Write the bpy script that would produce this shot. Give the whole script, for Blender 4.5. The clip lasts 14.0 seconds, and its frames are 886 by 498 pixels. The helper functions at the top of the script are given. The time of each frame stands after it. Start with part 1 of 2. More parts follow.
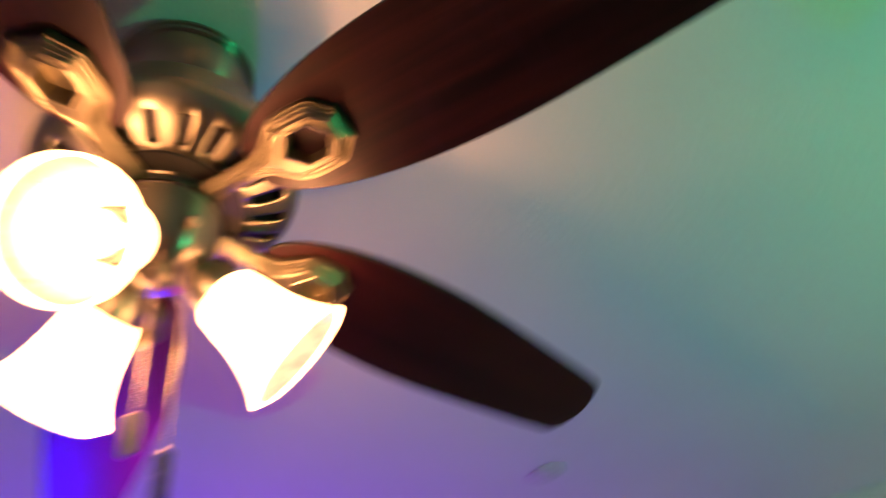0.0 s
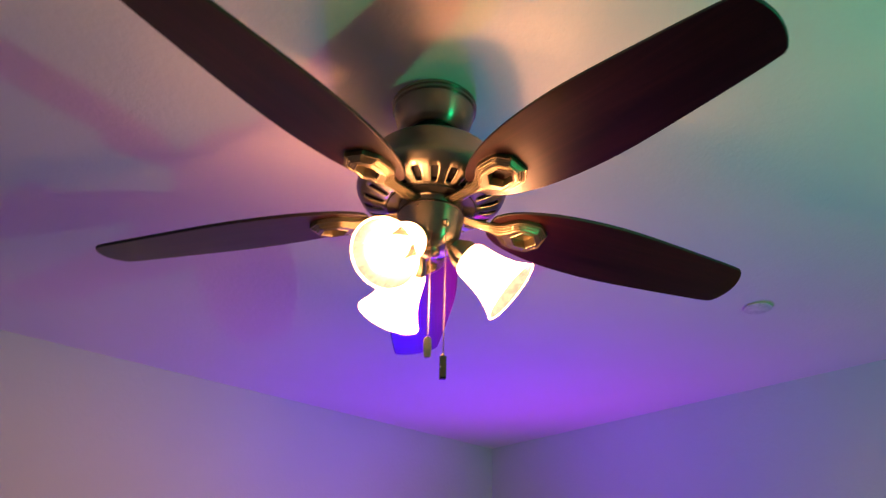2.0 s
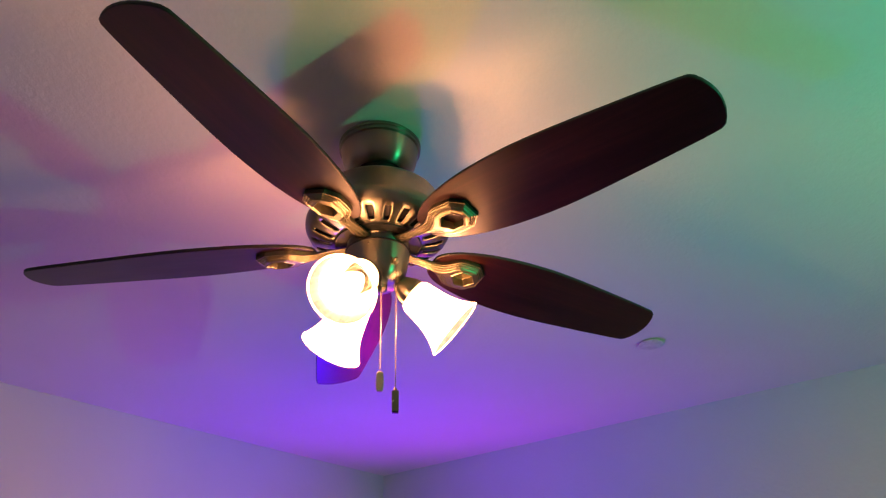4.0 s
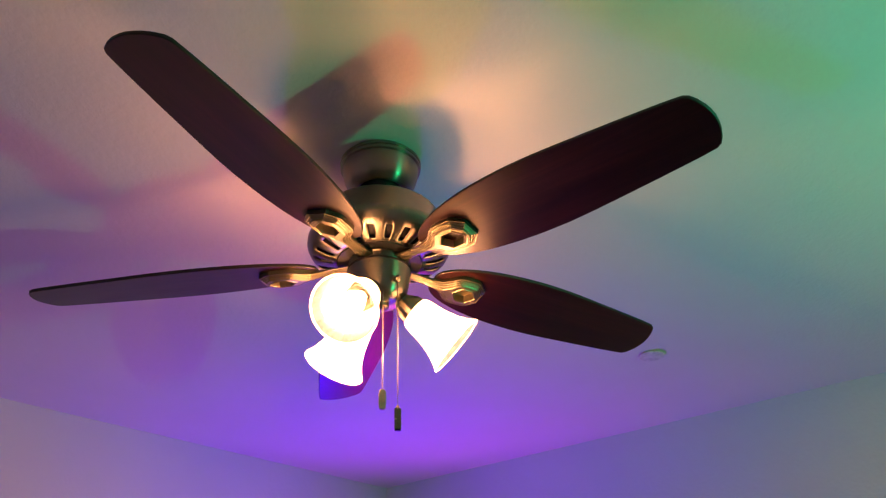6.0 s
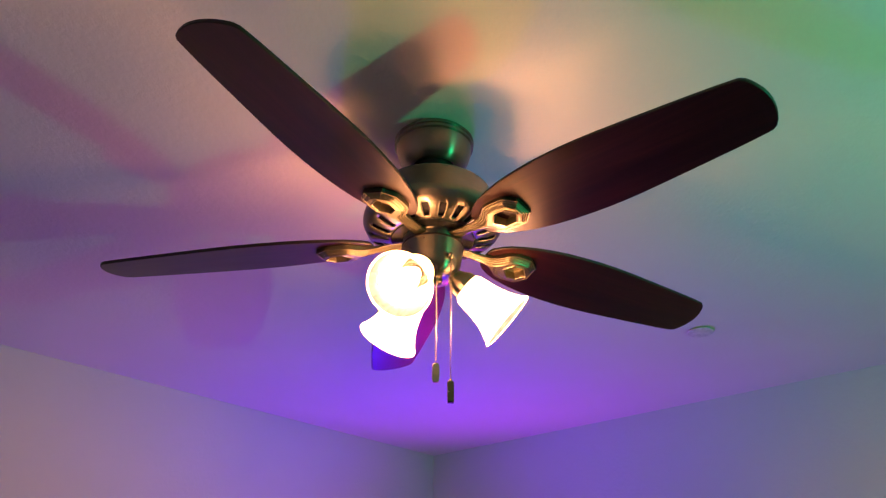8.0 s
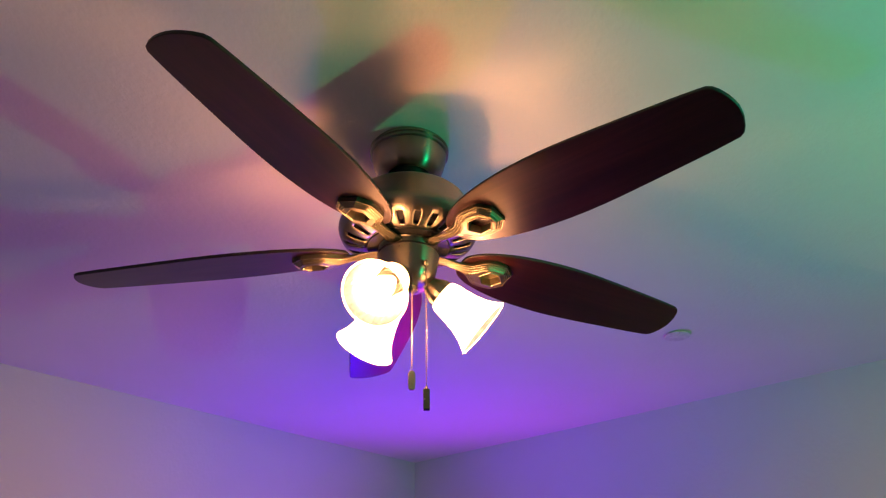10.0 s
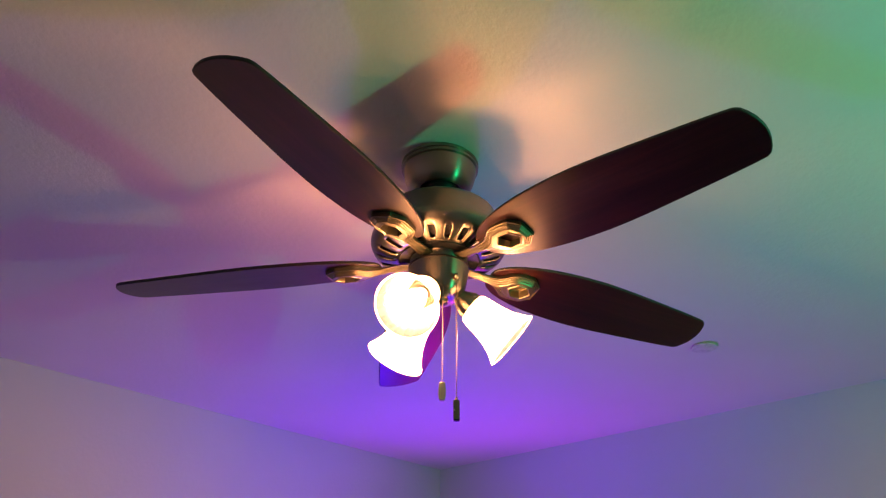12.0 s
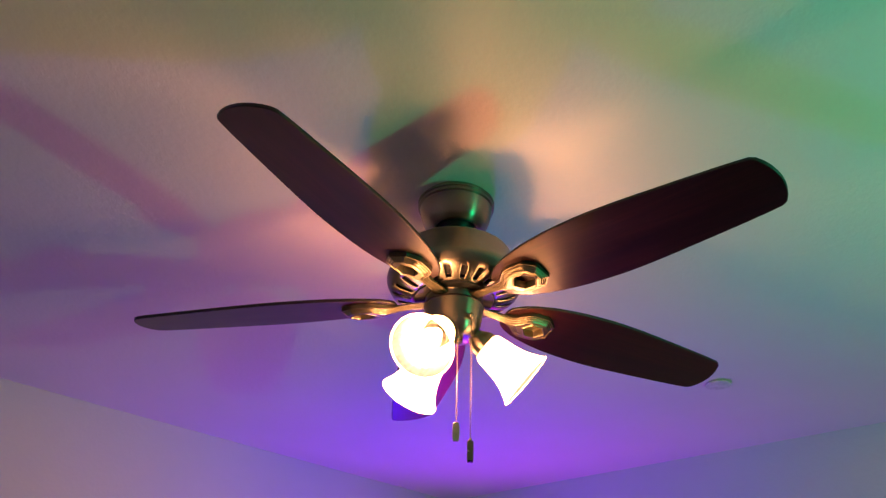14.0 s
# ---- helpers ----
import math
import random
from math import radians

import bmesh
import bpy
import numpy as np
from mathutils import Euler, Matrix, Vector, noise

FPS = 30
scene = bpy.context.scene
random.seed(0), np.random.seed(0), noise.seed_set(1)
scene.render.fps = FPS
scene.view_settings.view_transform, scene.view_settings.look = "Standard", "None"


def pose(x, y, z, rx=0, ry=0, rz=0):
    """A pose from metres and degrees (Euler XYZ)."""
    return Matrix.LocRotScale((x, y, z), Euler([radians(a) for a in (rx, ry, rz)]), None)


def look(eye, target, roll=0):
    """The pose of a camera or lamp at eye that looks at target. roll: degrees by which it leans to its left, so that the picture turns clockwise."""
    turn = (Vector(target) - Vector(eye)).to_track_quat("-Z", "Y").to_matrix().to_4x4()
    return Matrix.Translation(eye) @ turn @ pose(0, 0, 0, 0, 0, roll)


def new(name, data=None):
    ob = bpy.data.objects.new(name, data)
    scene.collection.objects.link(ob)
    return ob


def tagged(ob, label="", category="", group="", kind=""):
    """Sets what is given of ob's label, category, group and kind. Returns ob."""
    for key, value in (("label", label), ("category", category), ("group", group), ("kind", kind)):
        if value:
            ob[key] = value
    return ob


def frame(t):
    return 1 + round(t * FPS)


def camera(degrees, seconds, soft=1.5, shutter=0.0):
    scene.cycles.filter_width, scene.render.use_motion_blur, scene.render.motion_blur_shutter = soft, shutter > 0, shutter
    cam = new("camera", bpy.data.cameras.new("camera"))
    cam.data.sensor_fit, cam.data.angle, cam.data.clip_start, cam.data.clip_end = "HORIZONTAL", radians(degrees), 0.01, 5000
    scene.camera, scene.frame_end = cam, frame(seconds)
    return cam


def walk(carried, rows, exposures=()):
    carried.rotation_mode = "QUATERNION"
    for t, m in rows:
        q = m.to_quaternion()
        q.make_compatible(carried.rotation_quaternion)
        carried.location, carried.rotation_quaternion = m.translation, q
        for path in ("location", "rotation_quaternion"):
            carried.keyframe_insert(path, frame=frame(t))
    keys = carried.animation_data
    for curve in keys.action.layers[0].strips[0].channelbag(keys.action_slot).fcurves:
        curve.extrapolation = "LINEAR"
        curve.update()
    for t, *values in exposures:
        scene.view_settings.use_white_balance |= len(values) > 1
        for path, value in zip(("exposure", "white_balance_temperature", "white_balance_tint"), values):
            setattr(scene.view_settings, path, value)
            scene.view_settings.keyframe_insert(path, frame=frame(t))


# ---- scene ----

# camera: seconds, eye x y z in metres, yaw, pitch above the horizon, roll
cam = camera(58.78, 14.0, soft=1.25, shutter=0.7)
PATH = [
    (0.0, 0.0095, -0.6080, 1.7250, -26.10, 42.00, 9.25),
    (0.1, 0.0056, -0.6553, 1.6859, -21.13, 40.63, 10.55),
    (0.2, 0.0049, -0.7309, 1.6733, -17.86, 38.21, 10.35),
    (0.3, 0.0012, -0.7966, 1.6590, -15.93, 36.63, 9.83),
    (0.5, 0.0087, -0.9251, 1.6577, -12.72, 33.96, 6.45),
    (0.7, 0.0333, -1.0438, 1.6235, -7.09, 33.14, 1.46),
    (1.0, 0.0682, -1.1137, 1.6059, -0.51, 32.32, -1.43),
    (1.5, 0.0987, -1.1806, 1.5940, 2.30, 30.10, -1.20),
    (2.0, 0.0517, -1.2092, 1.5896, 1.34, 28.41, -1.44),
    (2.2, 0.0057, -1.2168, 1.5953, -1.45, 27.70, -1.86),
    (2.3, -0.0119, -1.2125, 1.5910, -3.89, 27.65, -1.70),
    (2.4, -0.0207, -1.2050, 1.5981, -7.03, 27.55, -1.07),
    (2.5, -0.0457, -1.2097, 1.5837, -10.15, 28.24, 0.81),
    (3.0, -0.0849, -1.2527, 1.5800, -8.89, 30.06, 1.33),
    (5.5, -0.0813, -1.2769, 1.5900, -9.95, 30.44, 2.05),
    (6.0, -0.0859, -1.2871, 1.5903, -9.18, 30.72, 2.04),
    (6.5, -0.0817, -1.2872, 1.5993, -8.42, 30.45, 1.48),
    (7.0, -0.1034, -1.2925, 1.5764, -6.92, 28.30, 0.78),
    (7.5, -0.1097, -1.3124, 1.5804, -5.43, 27.69, 0.55),
    (8.0, -0.1033, -1.3199, 1.5862, -5.33, 28.58, -0.38),
    (8.5, -0.1008, -1.3191, 1.5858, -6.01, 28.95, -0.41),
    (9.0, -0.0903, -1.3154, 1.5864, -7.15, 29.07, 0.66),
    (11.5, -0.1025, -1.3595, 1.5850, -5.96, 28.91, 1.04),
    (12.0, -0.1065, -1.3634, 1.5830, -4.80, 29.42, -0.48),
    (12.5, -0.1036, -1.3641, 1.5827, -5.01, 29.86, -0.91),
    (13.0, -0.1070, -1.3674, 1.5859, -5.01, 30.19, -1.26),
    (13.5, -0.1140, -1.3838, 1.5980, -4.58, 30.36, -1.95),
    (14.0, -0.1162, -1.3885, 1.6028, -3.75, 31.12, -1.79),
]


def eye_pose(x, y, z, yaw, pitch, roll):
    return pose(x, y, z, 0, 0, yaw) @ pose(0, 0, 0, 90 + pitch) @ pose(0, 0, 0, 0, 0, -roll)


walk(cam, [(t, eye_pose(*row)) for t, *row in PATH], exposures=[(0.0, 0.0), (14.0, 0.0)])

# ---- light ----
CEIL = 2.565
world = bpy.data.worlds.new("world")
scene.world = world
world.use_nodes = True
world.node_tree.nodes["Background"].inputs[0].default_value = (0.02, 0.02, 0.025, 1)
world.node_tree.nodes["Background"].inputs[1].default_value = 0.2


def spot(name, eye, target, colour, watts, degrees, blend, radius):
    data = bpy.data.lights.new(name, "SPOT")
    data.color, data.energy, data.spot_size, data.spot_blend = colour, watts, radians(degrees), blend
    data.shadow_soft_size = radius
    ob = new(name, data)
    ob.matrix_world = look(eye, target)
    return ob


# coloured uplights that stand in the room: a blue and a magenta head towards the corner, a green one beside the fan
spot("blue_uplight", (0.09, 1.70, 1.64), (0.12, 1.12, 2.565), (0.05, 0.0, 1.0), 31, 168, 0.6, 0.018)
spot("magenta_uplight", (0.43, 2.05, 1.52), (0.05, 0.85, 2.565), (0.9, 0.0, 0.75), 12, 162, 0.7, 0.03)
spot("green_uplight", (1.563, -1.04, 1.54), (1.2, -0.62, 2.565), (0.0, 1.0, 0.40), 46, 158, 1.0, 0.013)

# the three bulbs of the fan's light kit: through the glass all round, and straight out of the mouths of their shades
for azimuth in (-117.5, 2.5, 122.5):
    turn = pose(0, 0, 0, 0, 0, azimuth)
    spot("fan_bulb", turn @ Vector((0.130, 0, 2.1755)), turn @ Vector((0.896, 0, 1.533)), (1.0, 0.38, 0.17), 20, 140, 0.75, 0.02)
    glow = bpy.data.lights.new("bulb_glow", "POINT")
    glow.color, glow.energy, glow.shadow_soft_size = (1.0, 0.38, 0.155), 9.5, 0.016
    new("bulb_glow", glow).location = turn @ Vector((0.106, 0, 2.196))

# ---- materials ----
def material(name, rough=0.5, metal=0.0):
    mat = bpy.data.materials.new(name)
    mat.use_nodes = True
    nodes = mat.node_tree.nodes
    bsdf = nodes["Principled BSDF"]
    bsdf.inputs["Roughness"].default_value = rough
    bsdf.inputs["Metallic"].default_value = metal
    return mat, mat.node_tree, bsdf


def texture(tree, kind, scale, stretch=(1, 1, 1), space="Object", **inputs):
    coord = tree.nodes.new("ShaderNodeTexCoord")
    mapping = tree.nodes.new("ShaderNodeMapping")
    mapping.inputs["Scale"].default_value = stretch
    node = tree.nodes.new(kind)
    node.inputs["Scale"].default_value = scale
    for key, value in inputs.items():
        node.inputs[key].default_value = value
    tree.links.new(coord.outputs[space], mapping.inputs["Vector"])
    tree.links.new(mapping.outputs["Vector"], node.inputs["Vector"])
    return node


def ramp(tree, source, stops):
    node = tree.nodes.new("ShaderNodeValToRGB")
    while len(node.color_ramp.elements) < len(stops):
        node.color_ramp.elements.new(0.5)
    for element, (at, colour) in zip(node.color_ramp.elements, stops):
        element.position, element.color = at, (*colour, 1)
    tree.links.new(source, node.inputs["Fac"])
    return node.outputs["Color"]


def bump(tree, bsdf, source, strength, distance, after=None):
    node = tree.nodes.new("ShaderNodeBump")
    node.inputs["Strength"].default_value = strength
    node.inputs["Distance"].default_value = distance
    tree.links.new(source, node.inputs["Height"])
    if after:
        tree.links.new(after.outputs["Normal"], node.inputs["Normal"])
    tree.links.new(node.outputs["Normal"], bsdf.inputs["Normal"])
    return node


def paint(name, low, high, orange_peel):
    """Rolled wall paint with the fine relief of a sprayed texture."""
    mat, tree, bsdf = material(name, 0.75)
    stains = texture(tree, "ShaderNodeTexNoise", 1.7, Detail=4.0)
    tree.links.new(ramp(tree, stains.outputs["Fac"], [(0.3, low), (0.7, high)]), bsdf.inputs["Base Color"])
    blotch = texture(tree, "ShaderNodeTexNoise", 70.0, Detail=3.0, Roughness=0.55)
    grain = texture(tree, "ShaderNodeTexNoise", 260.0, Detail=2.0)
    first = bump(tree, bsdf, blotch.outputs["Fac"], orange_peel, 0.004)
    bump(tree, bsdf, grain.outputs["Fac"], orange_peel * 0.6, 0.001, first)
    return mat


def metal(name, low, high, rough, stretch, streak=220.0, turned=False):
    """Brushed metal: fine streaks in gloss and relief along the brushing."""
    mat, tree, bsdf = material(name, rough, 1.0)
    lines = texture(tree, "ShaderNodeTexNoise", streak, stretch, Detail=3.0)
    cloud = texture(tree, "ShaderNodeTexNoise", 14.0, Detail=3.0)
    tree.links.new(ramp(tree, cloud.outputs["Fac"], [(0.3, low), (0.7, high)]), bsdf.inputs["Base Color"])
    spread = tree.nodes.new("ShaderNodeMapRange")
    spread.inputs["To Min"].default_value, spread.inputs["To Max"].default_value = rough - 0.07, rough + 0.1
    tree.links.new(lines.outputs["Fac"], spread.inputs["Value"])
    tree.links.new(spread.outputs["Result"], bsdf.inputs["Roughness"])
    bump(tree, bsdf, lines.outputs["Fac"], 0.12, 0.0006)
    if turned:
        tangent = tree.nodes.new("ShaderNodeTangent")
        tangent.direction_type, tangent.axis = "RADIAL", "Z"
        tree.links.new(tangent.outputs["Tangent"], bsdf.inputs["Tangent"])
        bsdf.inputs["Anisotropic"].default_value = 0.88
        bsdf.inputs["Anisotropic Rotation"].default_value = 0.25
    return mat


def plain(name, colour, rough, metallic=0.0):
    mat, tree, bsdf = material(name, rough, metallic)
    cloud = texture(tree, "ShaderNodeTexNoise", 60.0, Detail=3.0)
    dark = tuple(0.75 * c for c in colour)
    tree.links.new(ramp(tree, cloud.outputs["Fac"], [(0.3, dark), (0.7, colour)]), bsdf.inputs["Base Color"])
    return mat


CEILING_PAINT = paint("ceiling_paint", (0.78, 0.775, 0.76), (0.83, 0.825, 0.81), 0.32)
WALL_PAINT = paint("wall_paint", (0.54, 0.645, 0.635), (0.58, 0.685, 0.675), 0.25)
FLOOR_CARPET = paint("floor_carpet", (0.10, 0.085, 0.11), (0.14, 0.12, 0.15), 0.6)
NICKEL = metal("brushed_nickel", (0.245, 0.238, 0.185), (0.30, 0.292, 0.23), 0.32, (0.15, 0.15, 3), turned=True)
NICKEL_CAST = metal("cast_nickel", (0.160, 0.146, 0.094), (0.208, 0.191, 0.126), 0.40, (0.1, 1, 1), 150.0)
DARK = plain("dark_core", (0.005, 0.0045, 0.004), 0.6)
BLACK_STEEL = plain("black_steel", (0.02, 0.018, 0.018), 0.4, 0.6)
BRASS = metal("chain_brass", (0.25, 0.20, 0.18), (0.33, 0.27, 0.24), 0.28, (1, 1, 1))
FOB_BRASS = metal("fob_brass", (0.55, 0.46, 0.33), (0.66, 0.56, 0.42), 0.33, (1, 1, 1))
PLASTIC = plain("white_plastic", (0.80, 0.80, 0.78), 0.6)


def walnut():
    mat, tree, bsdf = material("dark_walnut", 0.36)
    bsdf.inputs["Specular IOR Level"].default_value = 0.32
    grain = texture(tree, "ShaderNodeTexNoise", 55.0, (0.06, 1, 1), Detail=6.0, Roughness=0.65, Distortion=0.4)
    broad = texture(tree, "ShaderNodeTexNoise", 7.0, (0.2, 1, 1), Detail=3.0)
    mix = tree.nodes.new("ShaderNodeMath")
    mix.operation = "MULTIPLY_ADD"
    mix.inputs[1].default_value = 0.65
    tree.links.new(grain.outputs["Fac"], mix.inputs[0])
    scaled = tree.nodes.new("ShaderNodeMath")
    scaled.operation = "MULTIPLY"
    scaled.inputs[1].default_value = 0.35
    tree.links.new(broad.outputs["Fac"], scaled.inputs[0])
    tree.links.new(scaled.outputs[0], mix.inputs[2])
    # dust streaks, tinted violet to stand for the coloured light the blades reflect
    dust_and_sheen = texture(tree, "ShaderNodeTexNoise", 11.0, (2.6, 0.7, 1), Detail=5.0, Roughness=0.7)
    film = ramp(tree, dust_and_sheen.outputs["Fac"], [(0.52, (0.0, 0.0, 0.0)), (0.74, (0.35, 0.35, 0.35))])
    dusty_sheen = tree.nodes.new("ShaderNodeMix")
    dusty_sheen.data_type = "RGBA"
    dusty_sheen.inputs[7].default_value = (0.022, 0.006, 0.018, 1)
    tree.links.new(film, dusty_sheen.inputs[0])
    tree.links.new(dusty_sheen.outputs[2], bsdf.inputs["Base Color"])
    tree.links.new(ramp(tree, mix.outputs[0], [(0.38, (0.0035, 0.0006, 0.0013)), (0.50, (0.0125, 0.0021, 0.0028)), (0.62, (0.028, 0.0052, 0.0052))]), dusty_sheen.inputs[6])
    smear = texture(tree, "ShaderNodeTexNoise", 16.0, (0.5, 1, 1), Detail=4.0)
    spread = tree.nodes.new("ShaderNodeMapRange")
    spread.inputs["To Min"].default_value, spread.inputs["To Max"].default_value = 0.28, 0.40
    tree.links.new(smear.outputs["Fac"], spread.inputs["Value"])
    tree.links.new(spread.outputs["Result"], bsdf.inputs["Roughness"])
    bump(tree, bsdf, grain.outputs["Fac"], 0.08, 0.0008)
    return mat


def glowing(name, colour, strength, swirl, body=(0.8, 0.74, 0.62), clear=0.0, scale=26.0):
    """Lit frosted glass: it scatters some of the bulb's light and lets some through, with the cloudy veins of alabaster glass."""
    mat, tree, bsdf = material(name, 0.25)
    vein = texture(tree, "ShaderNodeTexNoise", scale, Detail=4.0, Distortion=1.6)
    shade = ramp(tree, vein.outputs["Fac"], [(0.35, tuple(c * (1 - swirl) for c in colour)), (0.62, colour)])
    skin = ramp(tree, vein.outputs["Fac"], [(0.40, tuple(c * (1 - swirl) for c in body)), (0.56, body)])
    tree.links.new(skin, bsdf.inputs["Base Color"])
    tree.links.new(shade, bsdf.inputs["Emission Color"])
    bsdf.inputs["Emission Strength"].default_value = strength
    if clear:
        glass = tree.nodes.new("ShaderNodeBsdfTransparent")
        mix = tree.nodes.new("ShaderNodeMixShader")
        mix.inputs[0].default_value = clear
        tree.links.new(bsdf.outputs[0], mix.inputs[1])
        tree.links.new(glass.outputs[0], mix.inputs[2])
        tree.links.new(mix.outputs[0], tree.nodes["Material Output"].inputs["Surface"])
    return mat


WALNUT = walnut()
EDGE = plain("blade_edge", (0.010, 0.007, 0.006), 0.5)
SHADE_GLASS = glowing("lit_frosted_glass", (1.0, 0.38, 0.15), 31.0, 0.25, clear=0.45)
SHADE_INSIDE = glowing("lit_glass_inside", (1.0, 0.80, 0.50), 1.10, 0.30, (0.030, 0.022, 0.014), scale=44.0)
# weak tan glow painted for the dimmer depth inside the neck
NECK_DIM = glowing("dim_neck_tan", (1.0, 0.66, 0.34), 0.55, 0.30, (0.012, 0.009, 0.005), scale=60.0)
BULB_GLASS = glowing("lit_bulb", (1.0, 0.62, 0.34), 9.0, 0.0, clear=0.85)

# ---- building blocks ----
def part(name, bm, mat, parent=None, label="", smooth=True, bevel=0.0):
    data = bpy.data.meshes.new(name)
    bmesh.ops.recalc_face_normals(bm, faces=bm.faces)
    bm.to_mesh(data)
    bm.free()
    data.materials.append(mat)
    if smooth:
        data.shade_smooth()
        data.set_sharp_from_angle(angle=radians(35))
    ob = new(name, data)
    ob.parent = parent
    if label:
        ob["label"] = label
    if bevel:
        mod = ob.modifiers.new("bevel", "BEVEL")
        mod.width, mod.segments, mod.limit_method = bevel, 2, "ANGLE"
    return ob


def again(source, parent, m):
    """One more piece on the same mesh."""
    ob = new(source.name.split(".")[0], source.data)
    ob.parent = parent
    ob.matrix_basis = m
    for key in ("label",):
        if key in source:
            ob[key] = source[key]
    return ob


def thing(name, label, category, at=(0, 0, 0), kind=""):
    ob = new(name)
    ob.empty_display_size = 0.05
    ob.location = at
    return tagged(ob, label, category, kind=kind)


def lathe(profile, steps=64, bm=None, m=None):
    """A turned body round z from (radius, height) pairs; a radius of 0 closes it."""
    bm = bm or bmesh.new()
    m = m or Matrix()
    rings = []
    for r, z in profile:
        if r < 1e-6:
            rings.append([bm.verts.new(m @ Vector((0, 0, z)))])
        else:
            rings.append([bm.verts.new(m @ Vector((r * math.cos(2 * math.pi * k / steps), r * math.sin(2 * math.pi * k / steps), z))) for k in range(steps)])
    for low, high in zip(rings, rings[1:]):
        for k in range(steps):
            j = (k + 1) % steps
            if len(low) == 1 and len(high) > 1:
                bm.faces.new((low[0], high[k], high[j]))
            elif len(high) == 1 and len(low) > 1:
                bm.faces.new((low[k], low[j], high[0]))
            elif len(low) > 1:
                bm.faces.new((low[k], low[j], high[j], high[k]))
    return bm


def smooth_profile(points, n=6):
    """A rounded curve through (radius, height) pairs."""
    out = []
    for i in range(len(points) - 1):
        p0, p1, p2, p3 = (Vector(points[max(0, min(len(points) - 1, j))]) for j in (i - 1, i, i + 1, i + 2))
        for k in range(n):
            t = k / n
            out.append(tuple(0.5 * (2 * p1 + (p2 - p0) * t + (2 * p0 - 5 * p1 + 4 * p2 - p3) * t * t + (3 * p1 - p0 - 3 * p2 + p3) * t ** 3)))
    return out + [tuple(points[-1])]


def prism(outline, z0, z1, bm=None):
    bm = bm or bmesh.new()
    low = [bm.verts.new((x, y, z0)) for x, y in outline]
    high = [bm.verts.new((x, y, z1)) for x, y in outline]
    bm.faces.new(low[::-1])
    bm.faces.new(high)
    for k in range(len(outline)):
        j = (k + 1) % len(outline)
        bm.faces.new((low[k], low[j], high[j], high[k]))
    return bm


def box(x0, x1, y0, y1, z0, z1, bm=None):
    return prism([(x0, y0), (x1, y0), (x1, y1), (x0, y1)], z0, z1, bm)


def tube(points, radius, bm=None, sides=10):
    bm = bm or bmesh.new()
    pts = [Vector(p) for p in points]
    rings = []
    for i, p in enumerate(pts):
        way = (pts[min(i + 1, len(pts) - 1)] - pts[max(i - 1, 0)]).normalized()
        side = way.orthogonal().normalized() if not rings else (side - way * side.dot(way)).normalized()
        up = way.cross(side)
        r = radius[i] if isinstance(radius, (list, tuple)) else radius
        rings.append([bm.verts.new(p + r * (math.cos(2 * math.pi * k / sides) * side + math.sin(2 * math.pi * k / sides) * up)) for k in range(sides)])
    for a, b in zip(rings, rings[1:]):
        for k in range(sides):
            j = (k + 1) % sides
            bm.faces.new((a[k], a[j], b[j], b[k]))
    bm.faces.new(rings[0][::-1])
    bm.faces.new(rings[-1])
    return bm


# ---- room ----
CORNER = Vector((0.225, 2.64))
ALONG_LEFT, ALONG_RIGHT = Vector((-0.762, -0.648)), Vector((0.700, -0.714))
NEAR_LEFT, NEAR_RIGHT = CORNER + 3.9 * ALONG_LEFT, CORNER + 4.6 * ALONG_RIGHT
BEHIND = NEAR_LEFT + 4.6 * ALONG_RIGHT
PLAN = [CORNER, NEAR_LEFT, BEHIND, NEAR_RIGHT]


def wall(name, a, b, label):
    """A wall 10 cm thick whose inner face runs from a to b."""
    way = (b - a).normalized()
    out = Vector((way.y, -way.x))
    middle = sum(PLAN, Vector((0, 0))) / 4
    if out.dot(a - middle) < 0:
        out = -out
    ends = [a, b, b + 0.1 * out + 0.1 * way, a + 0.1 * out - 0.1 * way]
    return tagged(part(name, prism([tuple(p) for p in ends], 0, CEIL), WALL_PAINT, smooth=False), label, "wall", kind="structure")


wall("wall_north_west", CORNER, NEAR_LEFT, "plain pale sage grey painted bedroom wall")
wall("wall_north_east", CORNER, NEAR_RIGHT, "plain pale sage grey painted wall tinted violet by light")
wall("wall_south_west", NEAR_LEFT, BEHIND, "plain pale sage grey painted wall")
wall("wall_south_east", NEAR_RIGHT, BEHIND, "plain pale sage grey painted wall")
middle = sum(PLAN, Vector((0, 0))) / 4
slab = [tuple(middle + 1.06 * (p - middle)) for p in PLAN]
tagged(part("ceiling", prism(slab, CEIL, CEIL + 0.12), CEILING_PAINT, smooth=False), "white textured ceiling washed in coloured light", "ceiling", kind="structure")
tagged(part("floor", prism(slab, -0.1, 0), FLOOR_CARPET, smooth=False), "dark grey carpeted bedroom floor", "floor", kind="structure")

# round cover plate on the ceiling
plate = thing("ceiling_cover_plate", "small round white cover plate on the ceiling", "cover plate", (0.935, 0.925, CEIL))
part("plate", lathe([(0, -0.0085), (0.0355, -0.0080), (0.0395, -0.0068), (0.0405, -0.0045), (0.0395, -0.0036), (0, -0.0035)], 48), PLASTIC, plate)
# near-black disc fills the gap, its colour stands in for the shadow there
part("gap_disc", lathe([(0, -0.0040), (0.030, -0.0040), (0.030, 0), (0, 0)], 32), DARK, plate, "black disc for the shadow in the gap behind the plate")

# ---- ceiling fan ----
fan = thing("ceiling_fan", "brushed nickel ceiling fan, five dark walnut blades, three lit shades", "ceiling fan", (0, 0, CEIL))
BASE = Matrix.Translation((0, 0, -CEIL))


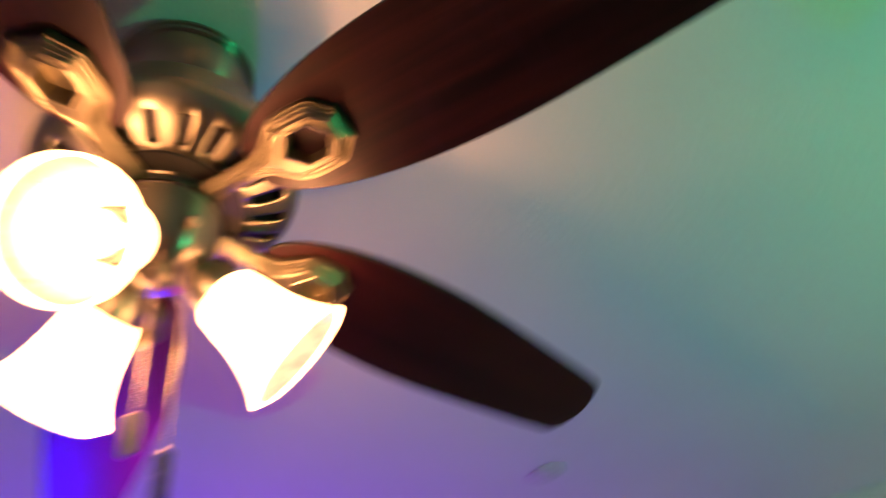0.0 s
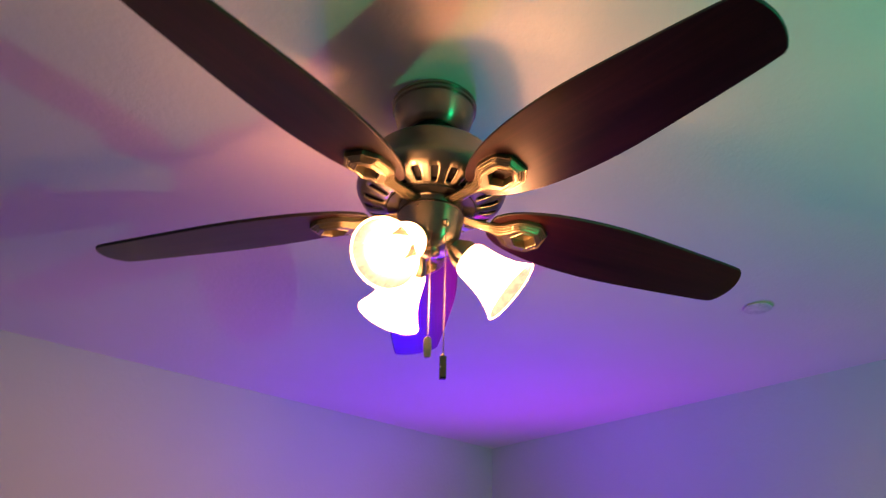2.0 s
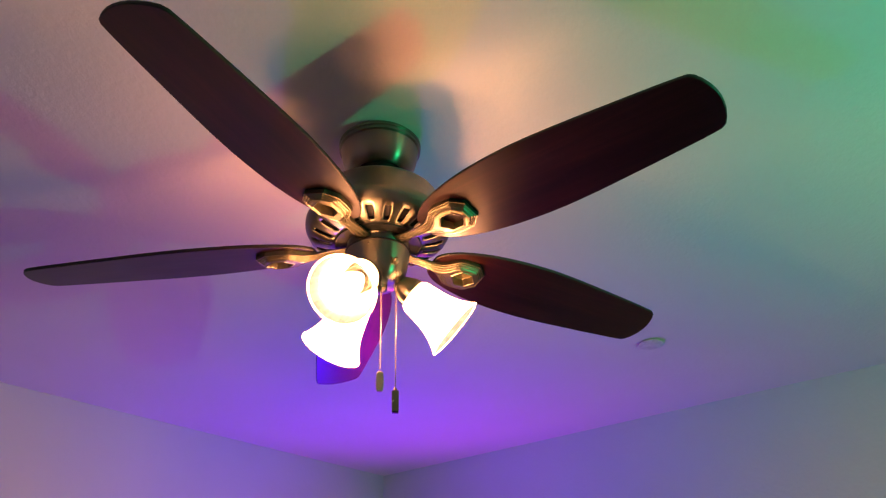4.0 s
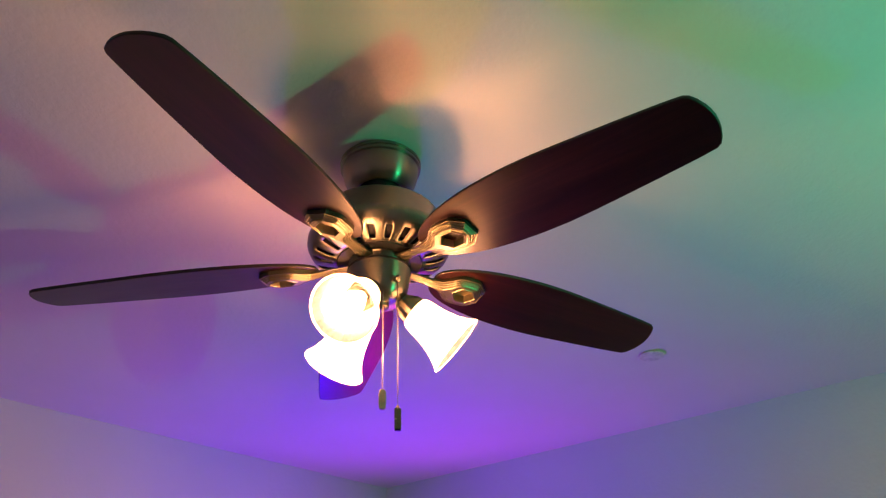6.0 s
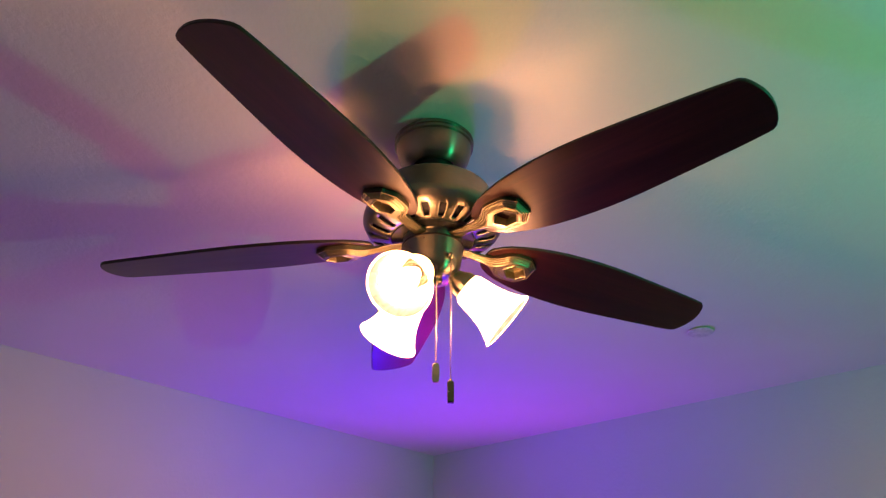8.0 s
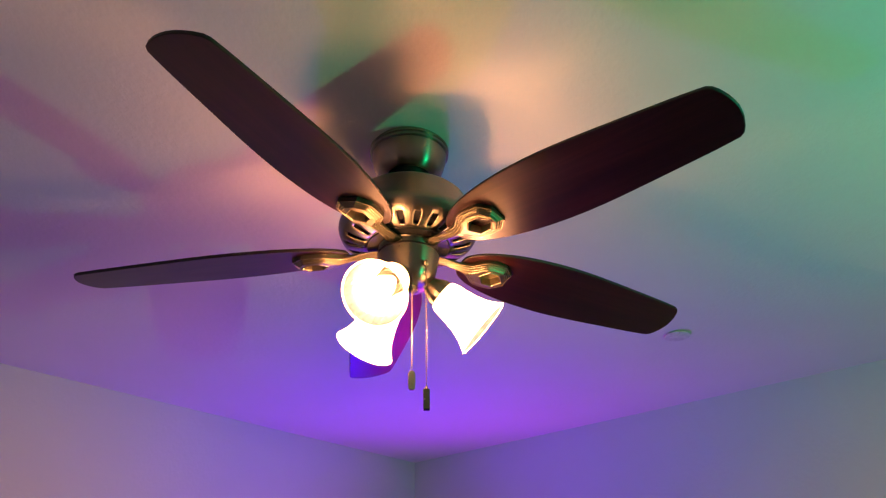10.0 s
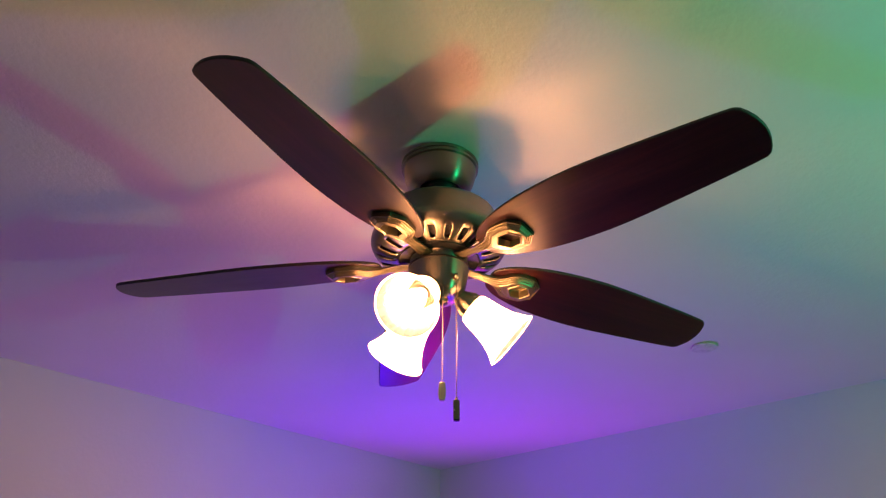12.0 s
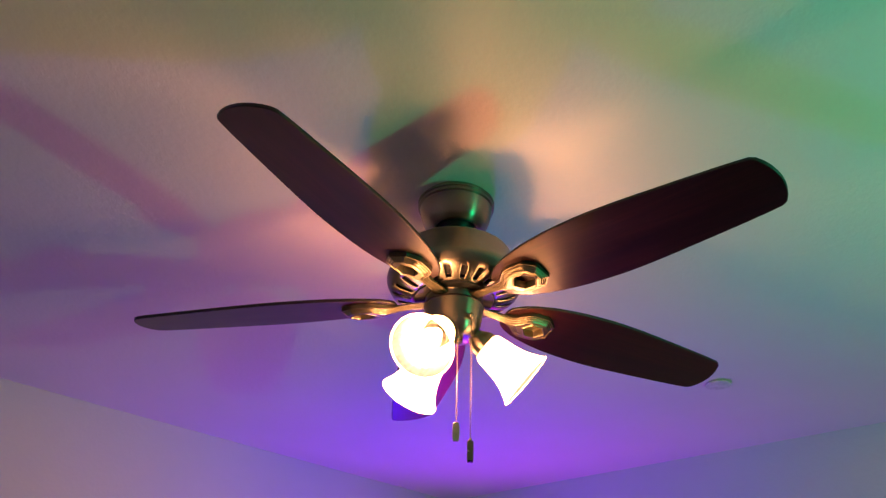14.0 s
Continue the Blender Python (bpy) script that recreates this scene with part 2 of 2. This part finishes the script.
def fan_part(name, bm, mat, label="", parent=None, **kw):
    """A part of the fan built at world heights."""
    ob = part(name, bm, mat, parent or fan, label, **kw)
    if parent is None:
        ob.matrix_basis = BASE.copy()
    return ob


CANOPY = CEIL - 0.0075
fan_part("canopy", lathe([(0, CEIL - 0.001), (0.074, CEIL - 0.001), (0.0745, CANOPY - 0.001), (0.079, CANOPY - 0.001), (0.0815, CANOPY - 0.002), (0.0815, CANOPY - 0.0060), (0.0790, CANOPY - 0.0075), (0.0790, CANOPY - 0.0095), (0.0806, CANOPY - 0.0108), (0.0806, CANOPY - 0.0150), (0.0765, CANOPY - 0.0172)]
    + smooth_profile([(0.0765, CANOPY - 0.0185), (0.0742, CANOPY - 0.033), (0.0700, CANOPY - 0.048), (0.0640, CANOPY - 0.0600), (0.0555, CANOPY - 0.0675), (0.0490, CANOPY - 0.0700)])
    + [(0.0462, CANOPY - 0.0690), (0.0445, CANOPY - 0.066), (0.043, CANOPY - 0.056), (0, CANOPY - 0.052)], 96), NICKEL)
fan_part("hanger_ball", lathe(smooth_profile([(0, CEIL - 0.050), (0.036, CEIL - 0.056), (0.040, CEIL - 0.068), (0.033, CEIL - 0.084), (0.024, CEIL - 0.09)]) + [(0.024, 2.44), (0, 2.44)], 48), BLACK_STEEL, "black hanger ball and short downrod")

# motor housing: drum, rounded shoulder, and a dished underside pierced by slots
MOTOR = [(0.020, 2.446), (0.060, 2.444), (0.096, 2.437), (0.112, 2.427), (0.118, 2.414), (0.1255, 2.394), (0.1325, 2.377), (0.1352, 2.369), (0.1345, 2.358), (0.128, 2.3455)]
UNDER = [(0.120, 2.339), (0.112, 2.3355), (0.104, 2.333), (0.096, 2.331), (0.088, 2.3295)]
STEPS = 176


def pierced(profile, first, last, period=8, wide=3, turn=0.0):
    bm = bmesh.new()
    rings = [[bm.verts.new((r * math.cos(2 * math.pi * k / STEPS + turn), r * math.sin(2 * math.pi * k / STEPS + turn), z)) for k in range(STEPS)] for r, z in profile]
    for i in range(len(rings) - 1):
        for k in range(STEPS):
            if first <= i < last and k % period < wide:
                continue
            j = (k + 1) % STEPS
            bm.faces.new((rings[i][k], rings[i][j], rings[i + 1][j], rings[i + 1][k]))
    return bm


UPPER = smooth_profile(MOTOR, 3)
housing = fan_part("motor_housing", pierced(UPPER + UNDER + [(0.080, 2.3285)], len(UPPER), len(UPPER) + 4, turn=radians(-102 - 3.07)), NICKEL)
wallness = housing.modifiers.new("thickness", "SOLIDIFY")
wallness.thickness, wallness.offset = 0.0018, 0.0
fan_part("motor_core", lathe([(0, 2.43), (0.10, 2.43), (0.118, 2.40), (0.122, 2.36), (0.112, 2.346), (0.085, 2.338), (0.079, 2.325), (0, 2.325)], 64), DARK, "black motor body behind the slots")
fan_part("flywheel", lathe([(0, 2.334), (0.056, 2.334), (0.0575, 2.3325), (0.0575, 2.3240), (0.0555, 2.3225), (0.0540, 2.3105), (0, 2.3105)], 64), NICKEL)

# blade and blade iron, in the frame of one blade: x runs outwards
PITCH, DROOP = -12.5, 1.9
TILT = pose(0.2, 0, 2.315) @ pose(0, 0, 0, 0, DROOP, 0) @ pose(0, 0, 0, PITCH) @ pose(-0.2, 0, 0)


def blade_outline():
    edge = smooth_profile([(0.116, 0.010), (0.121, 0.026), (0.150, 0.046), (0.20, 0.062), (0.26, 0.072), (0.33, 0.0765), (0.40, 0.0755), (0.50, 0.068), (0.60, 0.059), (0.642, 0.0538)], 4)
    tip = [(0.650, 0.0485), (0.6565, 0.038), (0.662, 0.024), (0.6645, 0.012), (0.6655, 0.0)]
    side = edge + tip
    return side + [(x, -y) for x, y in side[-2::-1]]


def blade_mesh():
    outline = blade_outline()
    bm = bmesh.new()
    inner = [(x + (0.0012 if x < 0.2 else -0.0012 * (x > 0.64)), y - math.copysign(0.0012, y) if abs(y) > 0.002 else y) for x, y in outline]
    loops = [[bm.verts.new((x, y, z)) for x, y in ring] for ring, z in ((inner, 0.0), (outline, 0.0012), (outline, 0.0052), (inner, 0.0064))]
    bm.faces.new(loops[0])
    bm.faces.new(loops[3])
    for a, b in zip(loops, loops[1:]):
        for k in range(len(a)):
            j = (k + 1) % len(a)
            bm.faces.new((a[k], a[j], b[j], b[k])).material_index = 1
    return bm


def hexagon(x, y, half_long, half_wide):
    """How far (x, y) lies outside a six-sided eye; inside it is negative."""
    x, y = abs(x), abs(y)
    return max(y - half_wide, (x * half_wide + y * half_long * 0.55 - half_long * half_wide) / math.hypot(half_wide, half_long * 0.55))


IRON = [(0.037, 0.0125), (0.060, 0.0140), (0.090, 0.0120), (0.115, 0.0115), (0.132, 0.0150), (0.146, 0.0250), (0.156, 0.0330), (0.170, 0.0370), (0.196, 0.0370), (0.206, 0.0345), (0.220, 0.0215), (0.2245, 0.0190)]


IRON_CURVE = smooth_profile(IRON, 8)


def iron_width(x):
    """Half the iron's width at x, and how steeply its edge runs there."""
    for (x0, w0), (x1, w1) in zip(IRON_CURVE, IRON_CURVE[1:]):
        if x <= x1 + 1e-9:
            return w0 + (w1 - w0) * (x - x0) / (x1 - x0), (w1 - w0) / (x1 - x0)
    return IRON_CURVE[-1][1], 0.0


def iron_depth(x, y, w, steep):
    """Depth below the blade of the cast face: three steps towards the middle, and an open eye."""
    edge = min((w - abs(y)) / math.hypot(1, steep), 0.2245 - x + 0.0015)
    depth = 0.0085
    for at in (0.0025, 0.0065, 0.0105):
        s = max(0.0, min(1.0, (edge - at) / 0.0016))
        depth += 0.0026 * s * s * (3 - 2 * s)
        depth -= 0.0012 * max(0.0, 1 - abs(edge - at - 0.0028) / 0.0012)
    if x > 0.14:
        eye = hexagon(x - 0.184, y, 0.024, 0.0165)
        s = max(0.0, min(1.0, -eye / 0.0012))
        depth = depth * (1 - s) + 0.0015 * s
        rim = max(0.0, 1 - abs(eye - 0.002) / 0.0016)
        depth += 0.0016 * rim
    return depth


def iron_mesh():
    bm = bmesh.new()
    ALONG, ACROSS = 150, 60
    low, high = [], []
    for i in range(ALONG + 1):
        x = 0.037 + (0.2245 - 0.037) * i / ALONG
        w, steep = iron_width(x)
        blend = max(0.0, min(1.0, (x - 0.075) / 0.075))
        blend = blend * blend * (3 - 2 * blend)
        rise = 0.006 * math.sin(math.pi * max(0.0, min(1.0, (x - 0.05) / 0.10)))
        rows = ([], [])
        for k in range(ACROSS + 1):
            y = w * (2 * k / ACROSS - 1)
            for z, row in ((-iron_depth(x, y, w, steep), rows[0]), (-0.0004 - 0.004 * (1 - blend), rows[1])):
                flat = Vector((x, y, 2.321 + 0.55 * z - 0.3 * rise))
                leaning = TILT @ Vector((x, y, z - 0.4 * rise * (1 - blend)))
                row.append(bm.verts.new(flat.lerp(leaning, blend)))
        low.append(rows[0])
        high.append(rows[1])
    for grid in (low, high):
        for a, b in zip(grid, grid[1:]):
            for k in range(ACROSS):
                bm.faces.new((a[k], a[k + 1], b[k + 1], b[k]))
    for i in range(ALONG):
        for k in (0, ACROSS):
            bm.faces.new((low[i][k], low[i + 1][k], high[i + 1][k], high[i][k]))
    for i in (0, ALONG):
        for k in range(ACROSS):
            bm.faces.new((low[i][k], low[i][k + 1], high[i][k + 1], high[i][k]))
    return bm


blade = iron = None
for k in range(5):
    turn = BASE @ pose(0, 0, 0, 0, 0, 94.65 + 72 * k)
    if blade is None:
        blade = part("blade", blade_mesh(), WALNUT, fan, "dark walnut blade with a rounded tip")
        blade.data.materials.append(EDGE)
        iron = part("blade_iron", iron_mesh(), NICKEL_CAST, fan, "stepped cast nickel blade iron with a six-sided eye")
        blade.matrix_basis, iron.matrix_basis = turn @ TILT, turn
    else:
        # the fourth blade is warped a little further over than the rest
        warp = pose(0.4, -0.06, 0, -2.6 if k == 3 else 0) @ pose(-0.4, 0.06, 0)
        again(blade, fan, turn @ TILT @ warp)
        again(iron, fan, turn)

# light kit: tapered cup, three arms with sockets, three bell shades
fan_part("switch_cup", lathe([(0, 2.3125), (0.052, 2.3125)] + smooth_profile([(0.0580, 2.3115), (0.0592, 2.308), (0.0586, 2.302), (0.0573, 2.292), (0.0535, 2.271), (0.0480, 2.253), (0.0370, 2.243), (0.018, 2.240)]) + [(0.018, 2.233), (0.010, 2.228), (0, 2.227)], 72), NICKEL)
fan_part("cup_band", lathe([(0.0590, 2.3105), (0.0602, 2.3095), (0.0602, 2.3070), (0.0590, 2.3060)], 72), BLACK_STEEL, "dark joint round the light kit")

for azimuth in (-112, 8, 128):
    head = lathe([(0, 0.0035), (0.0016, 0.0033), (0.0030, 0.0018), (0.0032, 0), (0, 0)], 14, None, pose(0, 0, 0, 0, 0, azimuth) @ pose(0.0560, 0, 2.300, 0, 99, 0))
    fan_part("cup_screw", head, BRASS)

SLOPE = 40.0


def shade_frame(azimuth):
    """Origin at the shade's neck, z along the shade's axis towards its mouth."""
    return BASE @ pose(0, 0, 0, 0, 0, azimuth) @ pose(0.064, 0, 2.231) @ pose(0, 0, 0, 0, 90 + SLOPE, 0)


OUTER = smooth_profile([(0.0235, -0.001), (0.0290, 0.003), (0.0325, 0.010), (0.0345, 0.022), (0.0368, 0.040), (0.0405, 0.058), (0.0465, 0.076), (0.0545, 0.092), (0.0600, 0.100)])
INNER = [(r - 0.0032, z) for r, z in OUTER[::-1]]
outside = inside = cup = arm = bulb = None
for azimuth in (-117.5, 2.5, 122.5):
    m = shade_frame(azimuth)
    socket = lathe([(0, -0.034), (0.010, -0.034), (0.016, -0.030), (0.021, -0.020), (0.0265, -0.010), (0.0275, -0.004), (0.0275, 0.006), (0.0262, 0.007), (0.0245, 0.0), (0.012, 0.002), (0.012, 0.022), (0, 0.022)], 40)
    if cup is None:
        cup = part("shade_fitter", socket, NICKEL, fan)
        arm = part("lamp_arm", tube([(0.0, 0, -0.026), (0.002, 0, -0.034), (0.007, 0, -0.043), (0.015, 0, -0.053)], [0.0125, 0.0115, 0.0105, 0.0105], sides=18), NICKEL, fan)
        outside = part("lamp_shade", lathe(OUTER + [(0.0602, 0.1015), (0.0585, 0.1022), INNER[0]], 64), SHADE_GLASS, fan, "lit frosted white bell glass shade")
        inside = part("shade_lining", lathe([p for p in INNER if p[1] > 0.060], 64), SHADE_INSIDE, outside, "cloudy inner face of the glass")
        # added band, no real part: its tan stands for the darker neck behind the bulb
        neck = part("neck_dim_band", lathe([(0.0215, 0.004), (0.0225, 0.012), (0.0235, 0.024), (0.0245, 0.034), (0.0232, 0.034), (0.0215, 0.020), (0.0200, 0.004)], 40), NECK_DIM, outside, "added tan band, for the dimmer depth of the neck")
        bulb = part("bulb", lathe(smooth_profile([(0, 0.076), (0.012, 0.074), (0.0195, 0.066), (0.0205, 0.054), (0.016, 0.038), (0.0115, 0.026)]) + [(0, 0.022)], 32), BULB_GLASS, outside, "glowing round bulb")
        for ob in (cup, arm, outside):
            ob.matrix_basis = m
    else:
        again(cup, fan, m), again(arm, fan, m)
        glass = again(outside, fan, m)
        again(inside, glass, Matrix()), again(neck, glass, Matrix()), again(bulb, glass, Matrix())


def pull_chain(x, y, top, bottom):
    """A ball chain; its fob is a piece of it."""
    bm = bmesh.new()
    n = int((top - bottom) / 0.0036)
    for k in range(n):
        bmesh.ops.create_icosphere(bm, subdivisions=1, radius=0.0016, matrix=Matrix.Translation((x, y, top - (k + 0.5) * 0.0036)))
    tube([(x, y, top), (x, y, bottom)], 0.0004, bm, 6)
    return fan_part("pull_chain", bm, BRASS, "fine ball chain")


first = pull_chain(0.029, -0.056, 2.262, 2.026)
part("chain_socket", lathe([(0, 0.008), (0.0030, 0.008), (0.0050, 0.005), (0.0055, 0.0), (0.0035, -0.004), (0, -0.004)], 20, None, pose(0.029, -0.051, 2.266, 65, 0, 0)), NICKEL, first)
fob = bmesh.new()
prism([(0.0245, -0.0585), (0.0335, -0.0585), (0.0345, -0.0575), (0.0345, -0.0535), (0.0335, -0.0525), (0.0245, -0.0525), (0.0235, -0.0535), (0.0235, -0.0575)], 1.990, 2.024, fob)
part("fob", fob, NICKEL_CAST, first, "flat nickel fob", smooth=False)
part("rivet", lathe([(0, 0.0012), (0.0011, 0.0009), (0.0016, 0), (0, 0)], 12, None, pose(0.0252, -0.0585, 2.006, 90, 0, 0)), FOB_BRASS, first, "small bright rivet")
lathe_cap = lathe([(0, 2.029), (0.002, 2.029), (0.003, 2.026), (0.0035, 2.024), (0, 2.024)], 16, None, Matrix.Translation((0.029, -0.0555, 0)))
part("fob_cap", lathe_cap, BRASS, first)
part("fob_foot", box(0.0240, 0.0340, -0.0582, -0.0528, 1.987, 1.9902), BLACK_STEEL, first, smooth=False)
second = pull_chain(0.004, -0.052, 2.245, 2.058)
tag = bmesh.new()
ring = [(0.0065 * math.copysign(abs(math.cos(a)) ** 0.5, math.cos(a)), 0.0175 * math.copysign(abs(math.sin(a)) ** 0.7, math.sin(a))) for a in (2 * math.pi * k / 32 for k in range(32))]
prism(ring, -0.003, 0.003, tag)
bmesh.ops.transform(tag, matrix=pose(0.004, -0.052, 2.040, 90, 0, 0), verts=tag.verts)
part("fob", tag, FOB_BRASS, second, "rounded brass fob with a small relief", smooth=False, bevel=0.0012)
relief = bmesh.new()
for k in range(4):
    petal = [(0.0005, 0.0), (0.0022, 0.0012), (0.0040, 0.0002), (0.0022, -0.0010)]
    turned = [(x * math.cos(k * 1.571) - y * math.sin(k * 1.571), x * math.sin(k * 1.571) + y * math.cos(k * 1.571)) for x, y in petal]
    prism(turned, 0.003, 0.0038, relief)
bmesh.ops.transform(relief, matrix=pose(0.004, -0.052, 2.036, 90, 0, 0), verts=relief.verts)
part("relief", relief, FOB_BRASS, second, smooth=False)
